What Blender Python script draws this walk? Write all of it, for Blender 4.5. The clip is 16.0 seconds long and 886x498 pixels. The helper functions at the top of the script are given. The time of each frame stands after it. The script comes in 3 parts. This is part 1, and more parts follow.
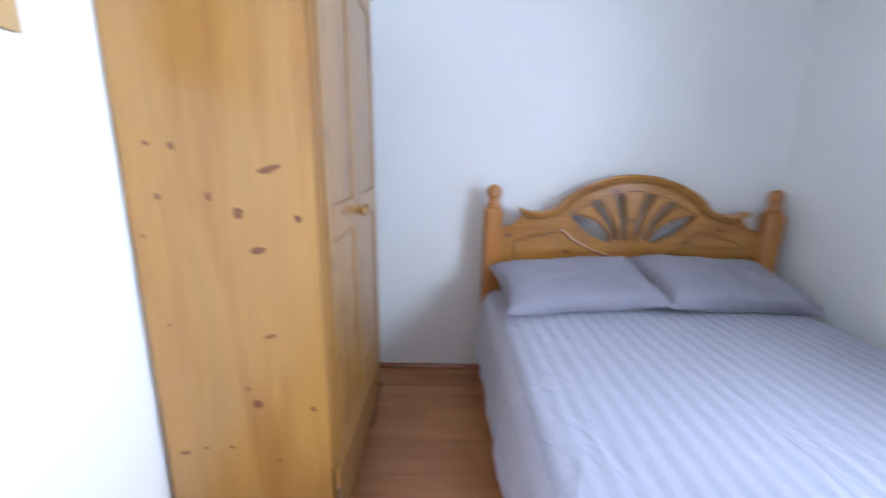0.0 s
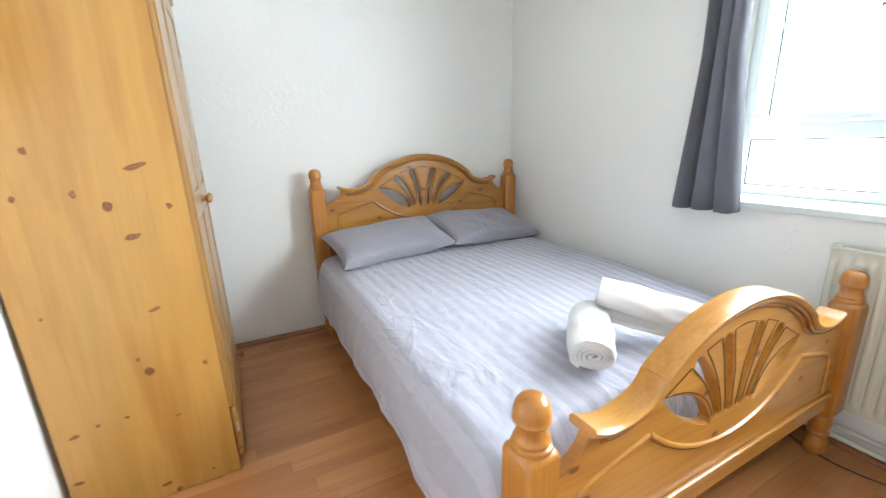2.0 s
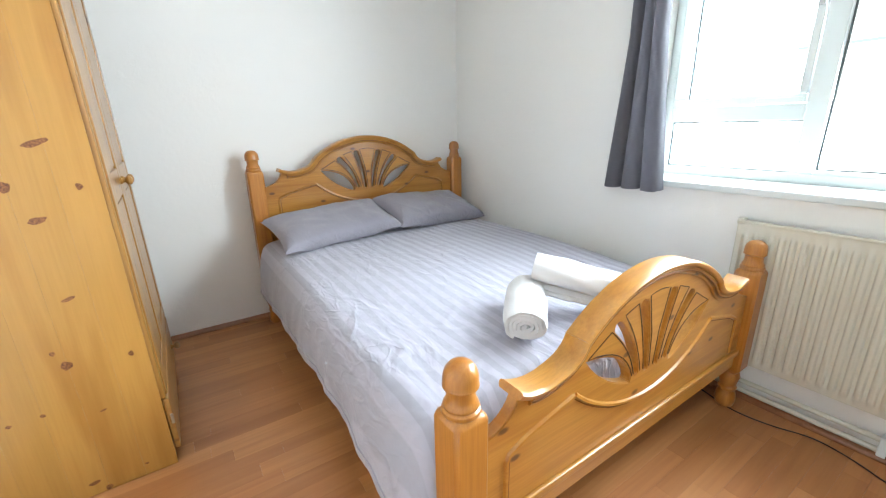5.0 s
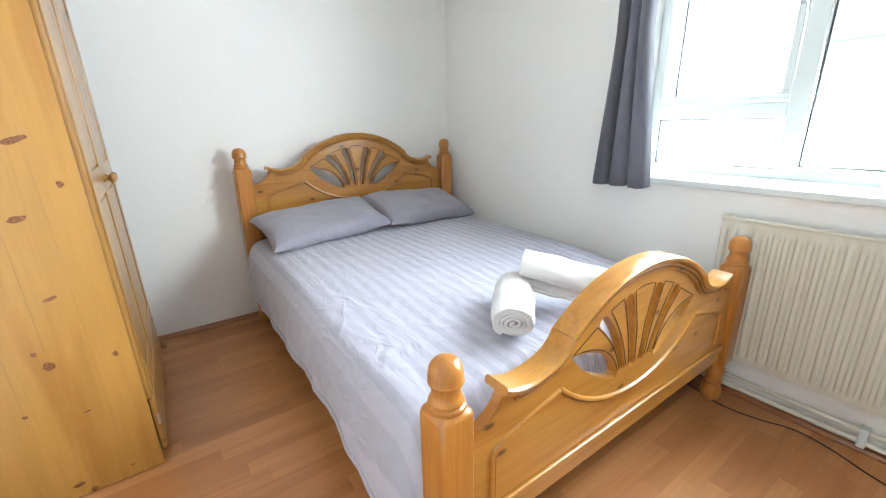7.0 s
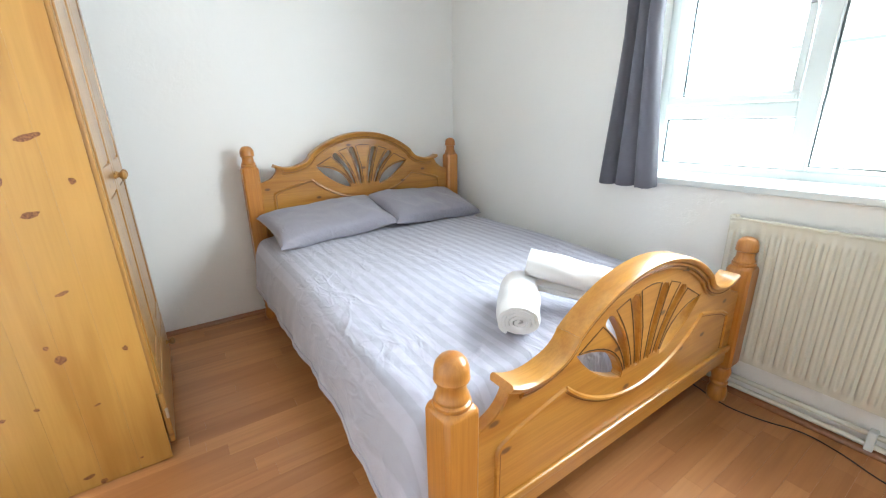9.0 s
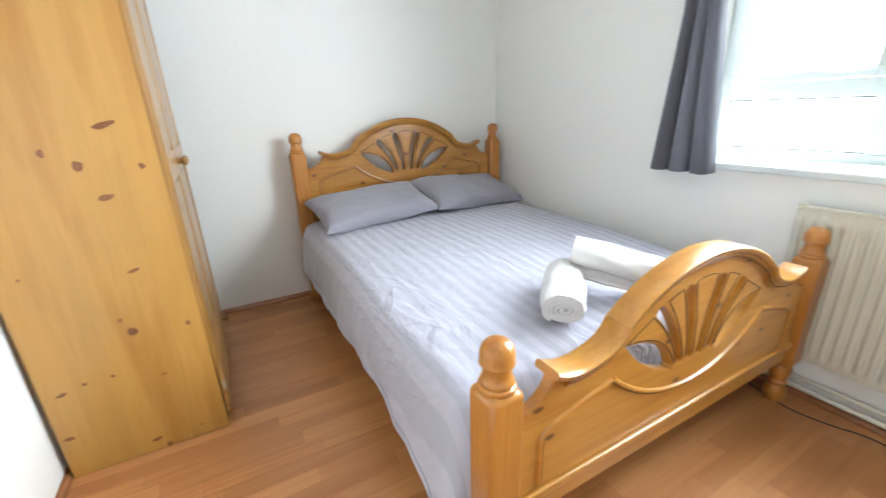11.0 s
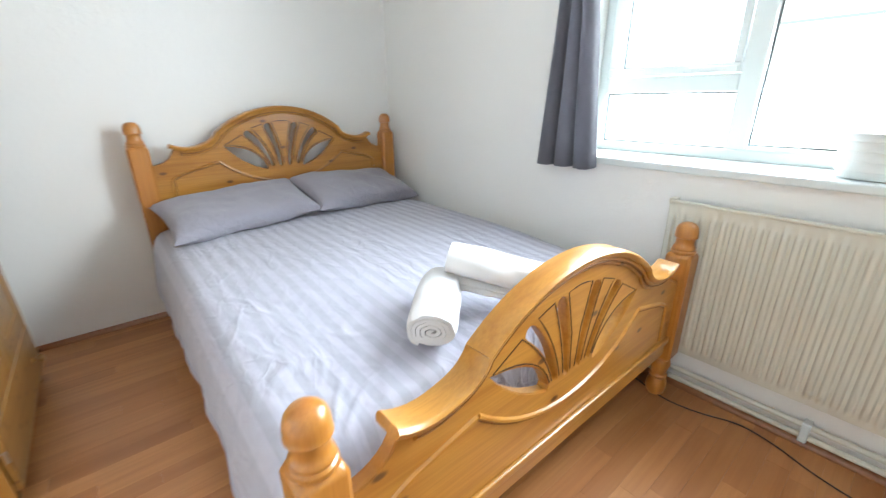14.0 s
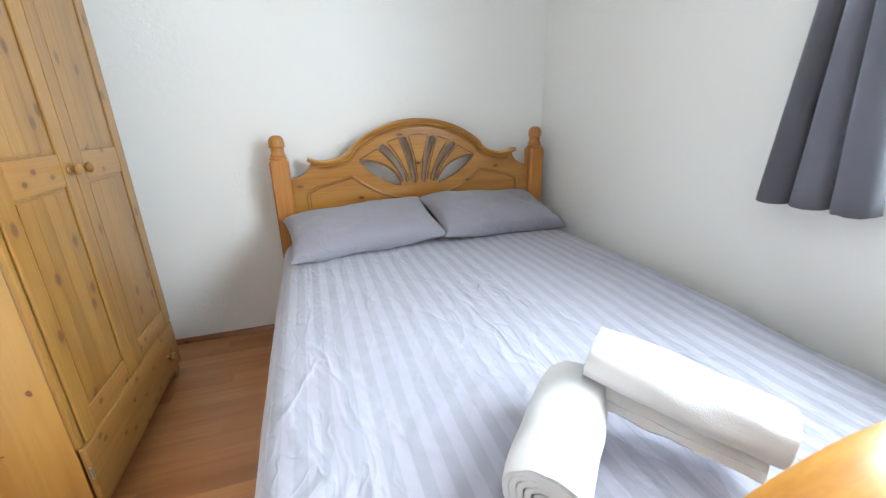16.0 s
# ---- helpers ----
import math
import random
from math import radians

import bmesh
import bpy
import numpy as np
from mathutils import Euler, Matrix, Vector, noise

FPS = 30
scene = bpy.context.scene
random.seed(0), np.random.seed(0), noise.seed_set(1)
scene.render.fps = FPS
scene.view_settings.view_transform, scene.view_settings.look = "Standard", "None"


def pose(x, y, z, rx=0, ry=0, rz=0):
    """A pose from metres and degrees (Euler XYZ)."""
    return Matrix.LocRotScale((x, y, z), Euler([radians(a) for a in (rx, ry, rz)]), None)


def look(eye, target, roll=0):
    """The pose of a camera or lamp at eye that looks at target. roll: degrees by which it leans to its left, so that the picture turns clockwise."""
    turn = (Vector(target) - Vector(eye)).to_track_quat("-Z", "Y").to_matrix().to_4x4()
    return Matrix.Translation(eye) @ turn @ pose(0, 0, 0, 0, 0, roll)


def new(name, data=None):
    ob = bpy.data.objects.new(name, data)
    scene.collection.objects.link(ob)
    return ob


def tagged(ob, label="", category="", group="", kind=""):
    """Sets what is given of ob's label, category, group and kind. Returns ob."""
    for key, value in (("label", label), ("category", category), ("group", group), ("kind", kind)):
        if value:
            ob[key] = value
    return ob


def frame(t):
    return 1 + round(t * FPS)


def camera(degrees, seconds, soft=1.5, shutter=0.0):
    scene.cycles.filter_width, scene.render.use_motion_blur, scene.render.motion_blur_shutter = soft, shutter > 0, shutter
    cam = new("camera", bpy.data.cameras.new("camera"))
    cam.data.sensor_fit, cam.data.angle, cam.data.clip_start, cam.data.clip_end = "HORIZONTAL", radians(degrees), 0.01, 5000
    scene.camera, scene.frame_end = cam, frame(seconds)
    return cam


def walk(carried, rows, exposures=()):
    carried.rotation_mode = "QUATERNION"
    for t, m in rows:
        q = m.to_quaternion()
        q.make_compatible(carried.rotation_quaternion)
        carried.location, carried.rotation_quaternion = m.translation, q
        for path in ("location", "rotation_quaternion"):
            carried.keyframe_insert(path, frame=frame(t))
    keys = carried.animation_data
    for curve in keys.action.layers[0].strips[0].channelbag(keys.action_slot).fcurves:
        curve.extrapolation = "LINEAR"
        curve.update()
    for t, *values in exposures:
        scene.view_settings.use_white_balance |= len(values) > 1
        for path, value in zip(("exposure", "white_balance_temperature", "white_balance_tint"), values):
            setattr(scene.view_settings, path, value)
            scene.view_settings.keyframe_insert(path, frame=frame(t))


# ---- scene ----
cam = camera(95.2, 16.0, 1.2, 0.4)
PATH = [
    (0, (0.116, 0.087, 1.175), (0.126, 2.037, 0.729), 1.2),
    (0.5, (0.173, -0.092, 1.162), (1.001, 1.663, 0.677), 5.0),
    (1, (0.133, -0.239, 1.188), (1.357, 1.282, 0.758), 1.4),
    (1.5, (0.056, -0.389, 1.169), (1.065, 1.274, 0.704), 1.4),
    (2, (-0.069, -0.39, 1.178), (0.814, 1.33, 0.668), -1.7),
    (2.5, (-0.144, -0.368, 1.165), (0.577, 1.421, 0.635), -0.2),
    (3, (-0.158, -0.372, 1.147), (0.413, 1.457, 0.574), -0.8),
    (3.5, (-0.102, -0.395, 1.143), (0.654, 1.35, 0.526), -1.7),
    (4, (-0.043, -0.424, 1.154), (0.995, 1.178, 0.557), -1.4),
    (6.5, (-0.026, -0.438, 1.158), (1.05, 1.147, 0.583), -1.2),
    (7, (-0.021, -0.443, 1.154), (1.069, 1.126, 0.562), -1.2),
    (7.5, (-0.025, -0.442, 1.155), (1.061, 1.124, 0.548), -1.4),
    (8, (-0.032, -0.439, 1.159), (1.04, 1.145, 0.573), -1.4),
    (10.5, (-0.017, -0.458, 1.142), (1.044, 1.116, 0.512), -0.3),
    (11, (-0.045, -0.437, 1.146), (0.855, 1.227, 0.498), -1.8),
    (11.5, (-0.089, -0.407, 1.144), (0.489, 1.4, 0.51), -1.1),
    (12, (-0.098, -0.408, 1.138), (0.284, 1.457, 0.524), -1.0),
    (12.5, (-0.052, -0.431, 1.134), (0.453, 1.402, 0.512), -1.7),
    (13, (0.023, -0.462, 1.132), (0.686, 1.326, 0.529), -2.7),
    (13.5, (0.092, -0.462, 1.116), (0.937, 1.227, 0.46), -3.0),
    (14, (0.227, -0.371, 1.133), (1.426, 1.072, 0.439), -0.6),
    (14.5, (0.27, -0.251, 1.128), (1.555, 1.123, 0.45), 0.0),
    (15, (0.304, -0.167, 1.126), (1.373, 1.37, 0.424), 0.6),
    (15.5, (0.39, -0.104, 1.125), (1.179, 1.615, 0.474), 0.5),
    (16, (0.507, -0.047, 1.116), (1.087, 1.762, 0.491), -1.4),
]
EXPOSURES = [(0.0, -0.06, 5450, 18), (0.3, 0.0, 5600, 17), (0.9, 0.2, 6350, 11), (2.0, 0.25, 6450, 10), (12.5, 0.25, 6450, 10), (16.0, 0.2, 6350, 10)]
walk(cam, [(t, look(eye, target, roll)) for t, eye, target, roll in PATH], EXPOSURES)

# ---------- light ----------
world = bpy.data.worlds.new("overcast_sky")
scene.world = world
world.use_nodes = True
wn = world.node_tree
sky = wn.nodes.new("ShaderNodeTexSky")
sky.sky_type, sky.sun_disc = "NISHITA", False
sky.sun_elevation, sky.sun_rotation = radians(40), radians(70)
wn.nodes["Background"].inputs["Strength"].default_value = 0.15
wn.links.new(sky.outputs[0], wn.nodes["Background"].inputs["Color"])
sun = new("sun", bpy.data.lights.new("sun", "SUN"))
sun.data.energy, sun.data.angle, sun.data.color = 1.0, radians(20), (1.0, 0.97, 0.92)
sun.matrix_world = look((6, 2.0, 5), (0, 0, 0.5))
daylight = new("window_daylight", bpy.data.lights.new("window_daylight", "AREA"))
daylight.data.shape, daylight.data.size, daylight.data.size_y = "RECTANGLE", 1.4, 1.1
daylight.data.energy, daylight.data.color = 69.0, (0.80, 0.925, 1.0)
daylight.data.spread = radians(134)
daylight.matrix_world = look((2.07, -0.02, 1.5), (0.0, 0.46, 1.24))

# ---------- materials ----------


def material(name):
    m = bpy.data.materials.new(name)
    m.use_nodes = True
    return m, m.node_tree, m.node_tree.nodes["Principled BSDF"]


def node(nt, kind, **sockets):
    n = nt.nodes.new(kind)
    for key, value in sockets.items():
        n.inputs[key].default_value = value
    return n


def coords(nt, scale=(1, 1, 1), world_space=True):
    """World-sized texture coordinates, stretched by scale."""
    if world_space:
        src = nt.nodes.new("ShaderNodeNewGeometry").outputs["Position"]
    else:
        src = nt.nodes.new("ShaderNodeTexCoord").outputs["Object"]
    mp = nt.nodes.new("ShaderNodeMapping")
    mp.inputs["Scale"].default_value = scale
    nt.links.new(src, mp.inputs["Vector"])
    return mp.outputs["Vector"]


def noise_tex(nt, vec, scale, detail=4.0, rough=0.55):
    n = node(nt, "ShaderNodeTexNoise", Scale=scale, Detail=detail, Roughness=rough)
    nt.links.new(vec, n.inputs["Vector"])
    return n.outputs["Fac"]


def ramp(nt, fac, stops):
    r = nt.nodes.new("ShaderNodeValToRGB")
    while len(r.color_ramp.elements) < len(stops):
        r.color_ramp.elements.new(0.5)
    for e, (p, c) in zip(r.color_ramp.elements, stops):
        e.position, e.color = p, (*c, 1)
    nt.links.new(fac, r.inputs["Fac"])
    return r.outputs["Color"]


def mix(nt, fac, a, b, how="MIX"):
    m = nt.nodes.new("ShaderNodeMix")
    m.data_type, m.blend_type = "RGBA", how
    for sock, v in ((m.inputs[0], fac), (m.inputs[6], a), (m.inputs[7], b)):
        if hasattr(v, "is_linked"):
            nt.links.new(v, sock)
        elif isinstance(v, tuple):
            sock.default_value = (*v, 1)
        else:
            sock.default_value = v
    return m.outputs[2]


def bump(nt, bsdf, height, strength, distance):
    b = node(nt, "ShaderNodeBump", Strength=strength, Distance=distance)
    nt.links.new(height, b.inputs["Height"])
    nt.links.new(b.outputs["Normal"], bsdf.inputs["Normal"])


def paint(name, colour, rough=0.6, relief=0.25, grain=60.0, stain=0.05, flaking=0.0):
    m, nt, p = material(name)
    v = coords(nt)
    fine, broad = noise_tex(nt, v, grain, 5), noise_tex(nt, v, 1.7, 3)
    dark = tuple(c * (1 - stain) for c in colour)
    nt.links.new(mix(nt, broad, dark, colour), p.inputs["Base Color"])
    p.inputs["Roughness"].default_value = rough
    if flaking:
        flakes = ramp(nt, noise_tex(nt, v, 26.0, 6, 0.65), [(0.50, (0, 0, 0)), (0.56, (1, 1, 1))])
        where = ramp(nt, noise_tex(nt, v, 2.3, 2), [(0.52, (0, 0, 0)), (0.70, (flaking,) * 3)])
        fine = mix(nt, 1.0, fine, mix(nt, 1.0, flakes, where, "MULTIPLY"), "ADD")
    bump(nt, p, fine, relief, 0.002)
    return m


def pine(name, light, dark, along, world_space=True, rough=0.28, vary=0.0, knots=0.055, across=1, spread=(7.5, 11.0), bands=22.0, streaks=0.35):
    """Varnished pine: along is the axis of the grain (0 x, 1 y, 2 z)."""
    m, nt, p = material(name)
    s = [bands, bands, bands]
    s[along] = 1.3
    v = coords(nt, tuple(s), world_space)
    broad = noise_tex(nt, v, 1.0, 3, 0.5)
    w = [150.0, 150.0, 150.0]
    w[along] = 5.0
    fine = noise_tex(nt, coords(nt, tuple(w), world_space), 1.0, 4, 0.6)
    col = ramp(nt, broad, [(0.3, dark), (0.52, light), (0.72, tuple(c * 0.9 for c in light))])
    col = mix(nt, ramp(nt, fine, [(0.35, (streaks,) * 3), (0.6, (0.0, 0.0, 0.0))]), col, tuple(c * 0.8 for c in dark))
    sep = nt.nodes.new("ShaderNodeSeparateXYZ")
    nt.links.new(coords(nt, (1, 1, 1), world_space), sep.inputs[0])
    comb = nt.nodes.new("ShaderNodeCombineXYZ")
    nt.links.new(sep.outputs[along], comb.inputs[0])
    nt.links.new(sep.outputs[3 - along - across], comb.inputs[1])
    mp = nt.nodes.new("ShaderNodeMapping")
    mp.inputs["Scale"].default_value = (*spread, 1.0)
    nt.links.new(comb.outputs[0], mp.inputs["Vector"])
    vor = node(nt, "ShaderNodeTexVoronoi", Scale=1.0)
    vor.voronoi_dimensions = "2D"
    nt.links.new(mp.outputs[0], vor.inputs["Vector"])
    spot = ramp(nt, vor.outputs["Distance"], [(knots, (1, 1, 1)), (knots * 2 + 0.001, (0, 0, 0))])
    if knots:
        halo = ramp(nt, vor.outputs["Distance"], [(0.06, (0.5,) * 3), (0.26, (0, 0, 0))])
        col = mix(nt, spot, mix(nt, halo, col, dark), (0.13, 0.05, 0.018))
    if vary:
        info = nt.nodes.new("ShaderNodeObjectInfo")
        tone = ramp(nt, info.outputs["Random"], [(0.0, (1 - vary,) * 3), (1.0, (1, 1, 1))])
        col = mix(nt, 1.0, col, tone, "MULTIPLY")
    nt.links.new(col, p.inputs["Base Color"])
    p.inputs["Roughness"].default_value = rough
    p.inputs["Coat Weight"].default_value, p.inputs["Coat Roughness"].default_value = 0.35, 0.22
    bump(nt, p, fine, 0.12, 0.0006)
    return m


def cloth(name, colour, stripe=None, weave=900.0, relief=0.3, depth=0.0015, creased=0.0):
    m, nt, p = material(name)
    v = coords(nt)
    broad = noise_tex(nt, v, 5.0, 4)
    col = mix(nt, broad, tuple(c * 0.92 for c in colour), colour)
    fine = noise_tex(nt, v, weave, 2)
    if stripe:
        w = node(nt, "ShaderNodeTexWave", Scale=stripe, Distortion=0.35, Detail=1.0)
        w.inputs["Detail Scale"].default_value = 0.6
        w.bands_direction = "X"
        nt.links.new(coords(nt, (1, 0.4, 0.0)), w.inputs["Vector"])
        band = ramp(nt, w.outputs["Fac"], [(0.42, (0, 0, 0)), (0.58, (1, 1, 1))])
        col = mix(nt, band, col, tuple(min(1, c * 1.10) for c in colour))
        nt.links.new(ramp(nt, band, [(0, (0.85,) * 3), (1, (0.55,) * 3)]), p.inputs["Roughness"])
    else:
        p.inputs["Roughness"].default_value = 0.9
    nt.links.new(col, p.inputs["Base Color"])
    p.inputs["Sheen Weight"].default_value = 0.25
    if not creased:
        bump(nt, p, fine, relief, depth)
        return m
    warp = node(nt, "ShaderNodeTexNoise", Scale=3.0, Detail=2.0)
    nt.links.new(v, warp.inputs["Vector"])
    total = None
    for turn, scale, squeeze, gain in ((35, 8.0, 0.35, 1.0), (-50, 11.0, 0.4, 0.8), (80, 19.0, 0.45, 0.4)):
        mp = nt.nodes.new("ShaderNodeMapping")
        mp.inputs["Rotation"].default_value = (0, 0, radians(turn))
        mp.inputs["Scale"].default_value = (1, squeeze, 1)
        add = nt.nodes.new("ShaderNodeVectorMath")
        add.operation = "MULTIPLY_ADD"
        add.inputs[1].default_value = (0.16, 0.16, 0.16)
        nt.links.new(warp.outputs["Color"], add.inputs[0])
        nt.links.new(v, add.inputs[2])
        nt.links.new(add.outputs[0], mp.inputs["Vector"])
        n = node(nt, "ShaderNodeTexNoise", Scale=scale, Detail=1.5, Roughness=0.5)
        nt.links.new(mp.outputs[0], n.inputs["Vector"])
        line = ramp(nt, n.outputs["Fac"], [(0.445, (0, 0, 0)), (0.5, (gain,) * 3), (0.555, (0, 0, 0))])
        total = line if total is None else mix(nt, 1.0, total, line, "ADD")
    patch = ramp(nt, noise_tex(nt, v, 2.2, 2), [(0.40, (0.15,) * 3), (0.66, (1, 1, 1))])
    total = mix(nt, 1.0, total, patch, "MULTIPLY")
    b = node(nt, "ShaderNodeBump", Strength=creased, Distance=0.006)
    nt.links.new(total, b.inputs["Height"])
    b2 = node(nt, "ShaderNodeBump", Strength=relief, Distance=depth)
    nt.links.new(fine, b2.inputs["Height"])
    nt.links.new(b.outputs["Normal"], b2.inputs["Normal"])
    nt.links.new(b2.outputs["Normal"], p.inputs["Normal"])
    return m


def plain(name, colour, rough=0.5, metal=0.0):
    m, nt, p = material(name)
    v = coords(nt)
    nt.links.new(mix(nt, noise_tex(nt, v, 40.0), tuple(c * 0.9 for c in colour), colour), p.inputs["Base Color"])
    p.inputs["Roughness"].default_value, p.inputs["Metallic"].default_value = rough, metal
    return m


def laminate():
    m, nt, p = material("cherry_laminate")
    info = nt.nodes.new("ShaderNodeObjectInfo")
    tone = ramp(nt, info.outputs["Random"], [(0.0, (0.35, 0.135, 0.044)), (0.5, (0.46, 0.19, 0.066)), (1.0, (0.54, 0.245, 0.09))])
    grain = noise_tex(nt, coords(nt, (2.5, 60, 1)), 1.0, 5, 0.6)
    streak = noise_tex(nt, coords(nt, (1.2, 14, 1)), 1.0, 3)
    col = mix(nt, ramp(nt, grain, [(0.38, (0.34,) * 3), (0.62, (0, 0, 0))]), tone, (0.31, 0.115, 0.043))
    col = mix(nt, ramp(nt, streak, [(0.4, (0, 0, 0)), (0.7, (0.4,) * 3)]), col, (0.57, 0.275, 0.105))
    nt.links.new(col, p.inputs["Base Color"])
    p.inputs["Roughness"].default_value = 0.32
    bump(nt, p, grain, 0.05, 0.0005)
    return m


def glass():
    m, nt, p = material("window_glass")
    p.inputs["Base Color"].default_value = (0.97, 0.99, 0.98, 1)
    p.inputs["Transmission Weight"].default_value = 1.0
    p.inputs["Roughness"].default_value, p.inputs["IOR"].default_value = 0.0, 1.02
    return m


WALL = paint("white_wall_paint", (0.875, 0.865, 0.84), 0.75, 0.5, 38.0, 0.04, flaking=0.9)
CEIL = paint("ceiling_paint", (0.86, 0.86, 0.85), 0.8, 0.2)
GLOSS = paint("white_gloss_paint", (0.70, 0.75, 0.745), 0.3, 0.06, 30.0, 0.03)
CREAM = paint("cream_radiator_enamel", (0.64, 0.62, 0.53), 0.32, 0.05, 25.0, 0.06)
# panels lighter and yellower than the posts: their glossy sheen put into the colour
BED_X = pine("honey_pine_across_sheen", (0.555, 0.258, 0.046), (0.41, 0.158, 0.022), 0, knots=0.03, spread=(3.0, 6.0), vary=0.14)
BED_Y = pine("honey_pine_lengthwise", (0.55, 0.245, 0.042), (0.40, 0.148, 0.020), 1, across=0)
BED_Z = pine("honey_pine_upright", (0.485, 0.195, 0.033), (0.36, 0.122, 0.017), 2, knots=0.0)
# front pine darkened against the side boards to offset direct window light
WARD_Z = pine("pale_pine_upright_dimmed", (0.33, 0.168, 0.038), (0.245, 0.108, 0.021), 2, vary=0.16, across=0, spread=(4.2, 6.5), knots=0.05)
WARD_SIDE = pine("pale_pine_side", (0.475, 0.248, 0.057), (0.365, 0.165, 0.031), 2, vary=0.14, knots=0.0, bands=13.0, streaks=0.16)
WARD_Y = pine("pale_pine_level_dimmed", (0.35, 0.178, 0.046), (0.27, 0.118, 0.026), 1, across=0)


def knot_wood():
    m, nt, p = material("pine_knot")
    rings = noise_tex(nt, coords(nt, (1, 1, 1)), 210.0, 3)
    nt.links.new(ramp(nt, rings, [(0.36, (0.10, 0.030, 0.012)), (0.62, (0.27, 0.105, 0.032))]), p.inputs["Base Color"])
    p.inputs["Roughness"].default_value = 0.4
    return m


KNOT = knot_wood()
# brown for the crown lines and for shade drawn beside the field beads
LINE_BROWN = plain("brown_line_and_bead_shade", (0.20, 0.075, 0.016), 0.5)
GROOVE = plain("dark_scored_line", (0.055, 0.022, 0.010), 0.6)
SKIRT = pine("brown_skirting_wood", (0.33, 0.135, 0.055), (0.24, 0.085, 0.03), 0)
LAMINATE = laminate()
JOINT = plain("floor_underlay", (0.16, 0.06, 0.025), 0.7)
DUVET = cloth("lilac_grey_sateen", (0.395, 0.39, 0.46), 5.9, creased=0.62)
PILLOW = cloth("grey_pillow_cotton", (0.305, 0.29, 0.335), creased=0.3)
SHEET = cloth("pale_sheet", (0.62, 0.62, 0.66))
TOWEL = cloth("white_terry", (0.78, 0.77, 0.775), None, 520.0, 0.6, 0.0018)
CURTAIN = cloth("charcoal_curtain", (0.15, 0.145, 0.165), None, 700.0, 0.25)
SEAL = plain("grey_glazing_seal", (0.11, 0.14, 0.14), 0.6)
STEEL = plain("dull_steel", (0.50, 0.51, 0.52), 0.35, 1.0)
BLACK = plain("black_rubber", (0.02, 0.02, 0.022), 0.5)
POT = paint("white_glazed_pot", (0.78, 0.80, 0.78), 0.3, 0.05, 20.0, 0.05)
CORK = paint("tan_board", (0.50, 0.33, 0.14), 0.7, 0.4, 220.0, 0.12)
GROUND = paint("grey_paving", (0.30, 0.30, 0.29), 0.9, 0.3, 3.0, 0.2)
GLASS = glass()

# ---------- building helpers ----------


def part(name, bm, mat, parent=None, label="", smooth=False):
    me = bpy.data.meshes.new(name)
    bmesh.ops.recalc_face_normals(bm, faces=bm.faces)
    bm.to_mesh(me)
    bm.free()
    me.materials.append(mat)
    if smooth:
        me.polygons.foreach_set("use_smooth", [True] * len(me.polygons))
        me.set_sharp_from_angle(angle=radians(38))
    ob = new(name, me)
    if parent:
        ob.parent = parent
        ob.matrix_parent_inverse = parent.matrix_world.inverted()
    if label:
        tagged(ob, label)
    return ob


def base(name, at, label, category, group="", kind=""):
    ob = new(name)
    ob.empty_display_size = 0.05
    ob.location = at
    bpy.context.view_layer.update()
    return tagged(ob, label, category, group, kind)


def box(x0, x1, y0, y1, z0, z1, bevel=0.0, segments=2):
    bm = bmesh.new()
    bmesh.ops.create_cube(bm, size=1.0, matrix=Matrix.LocRotScale(
        ((x0 + x1) / 2, (y0 + y1) / 2, (z0 + z1) / 2), None, (x1 - x0, y1 - y0, z1 - z0)))
    if bevel:
        bmesh.ops.bevel(bm, geom=bm.edges[:], offset=bevel, segments=segments, affect="EDGES", profile=0.5)
    return bm


def lathe(profile, steps=28, m=None):
    """profile: (radius, height) pairs turned about z."""
    bm = bmesh.new()
    rings = []
    for r, z in profile:
        if r < 1e-5:
            rings.append([bm.verts.new((0, 0, z))])
        else:
            rings.append([bm.verts.new((r * math.cos(a), r * math.sin(a), z)) for a in (2 * math.pi * i / steps for i in range(steps))])
    for a, b in zip(rings, rings[1:]):
        for i in range(steps):
            j = (i + 1) % steps
            q = [a[i % len(a)], a[j % len(a)], b[j % len(b)], b[i % len(b)]]
            q = list(dict.fromkeys(q))
            if len(q) > 2:
                bm.faces.new(q)
    for ring in (rings[0], rings[-1]):
        if len(ring) > 2:
            bm.faces.new(ring)
    if m:
        bmesh.ops.transform(bm, matrix=m, verts=bm.verts)
    return bm


def join(*bms):
    out = bmesh.new()
    for b in bms:
        me = bpy.data.meshes.new("joined")
        b.to_mesh(me)
        b.free()
        out.from_mesh(me)
        bpy.data.meshes.remove(me)
    return out


def sweep(points, section, up=None, closed=False):
    """Carry a closed section (a, b) along 3D points; a runs sideways, b along up (or the given fixed vector)."""
    bm = bmesh.new()
    pts = [Vector(p) for p in points]
    rings = []
    for i, p in enumerate(pts):
        t = (pts[min(i + 1, len(pts) - 1)] - pts[max(i - 1, 0)]).normalized()
        u = Vector(up) if up else Vector((0, 0, 1))
        side = t.cross(u).normalized()
        n = side.cross(t).normalized()
        rings.append([bm.verts.new(p + side * a + n * b) for a, b in section])
    k = len(section)
    for a, b in zip(rings, rings[1:]):
        for i in range(k):
            bm.faces.new((a[i], a[(i + 1) % k], b[(i + 1) % k], b[i]))
    bm.faces.new(rings[0])
    bm.faces.new(rings[-1])
    return bm


def round_section(r, n=10):
    return [(r * math.cos(2 * math.pi * i / n), r * math.sin(2 * math.pi * i / n)) for i in range(n)]


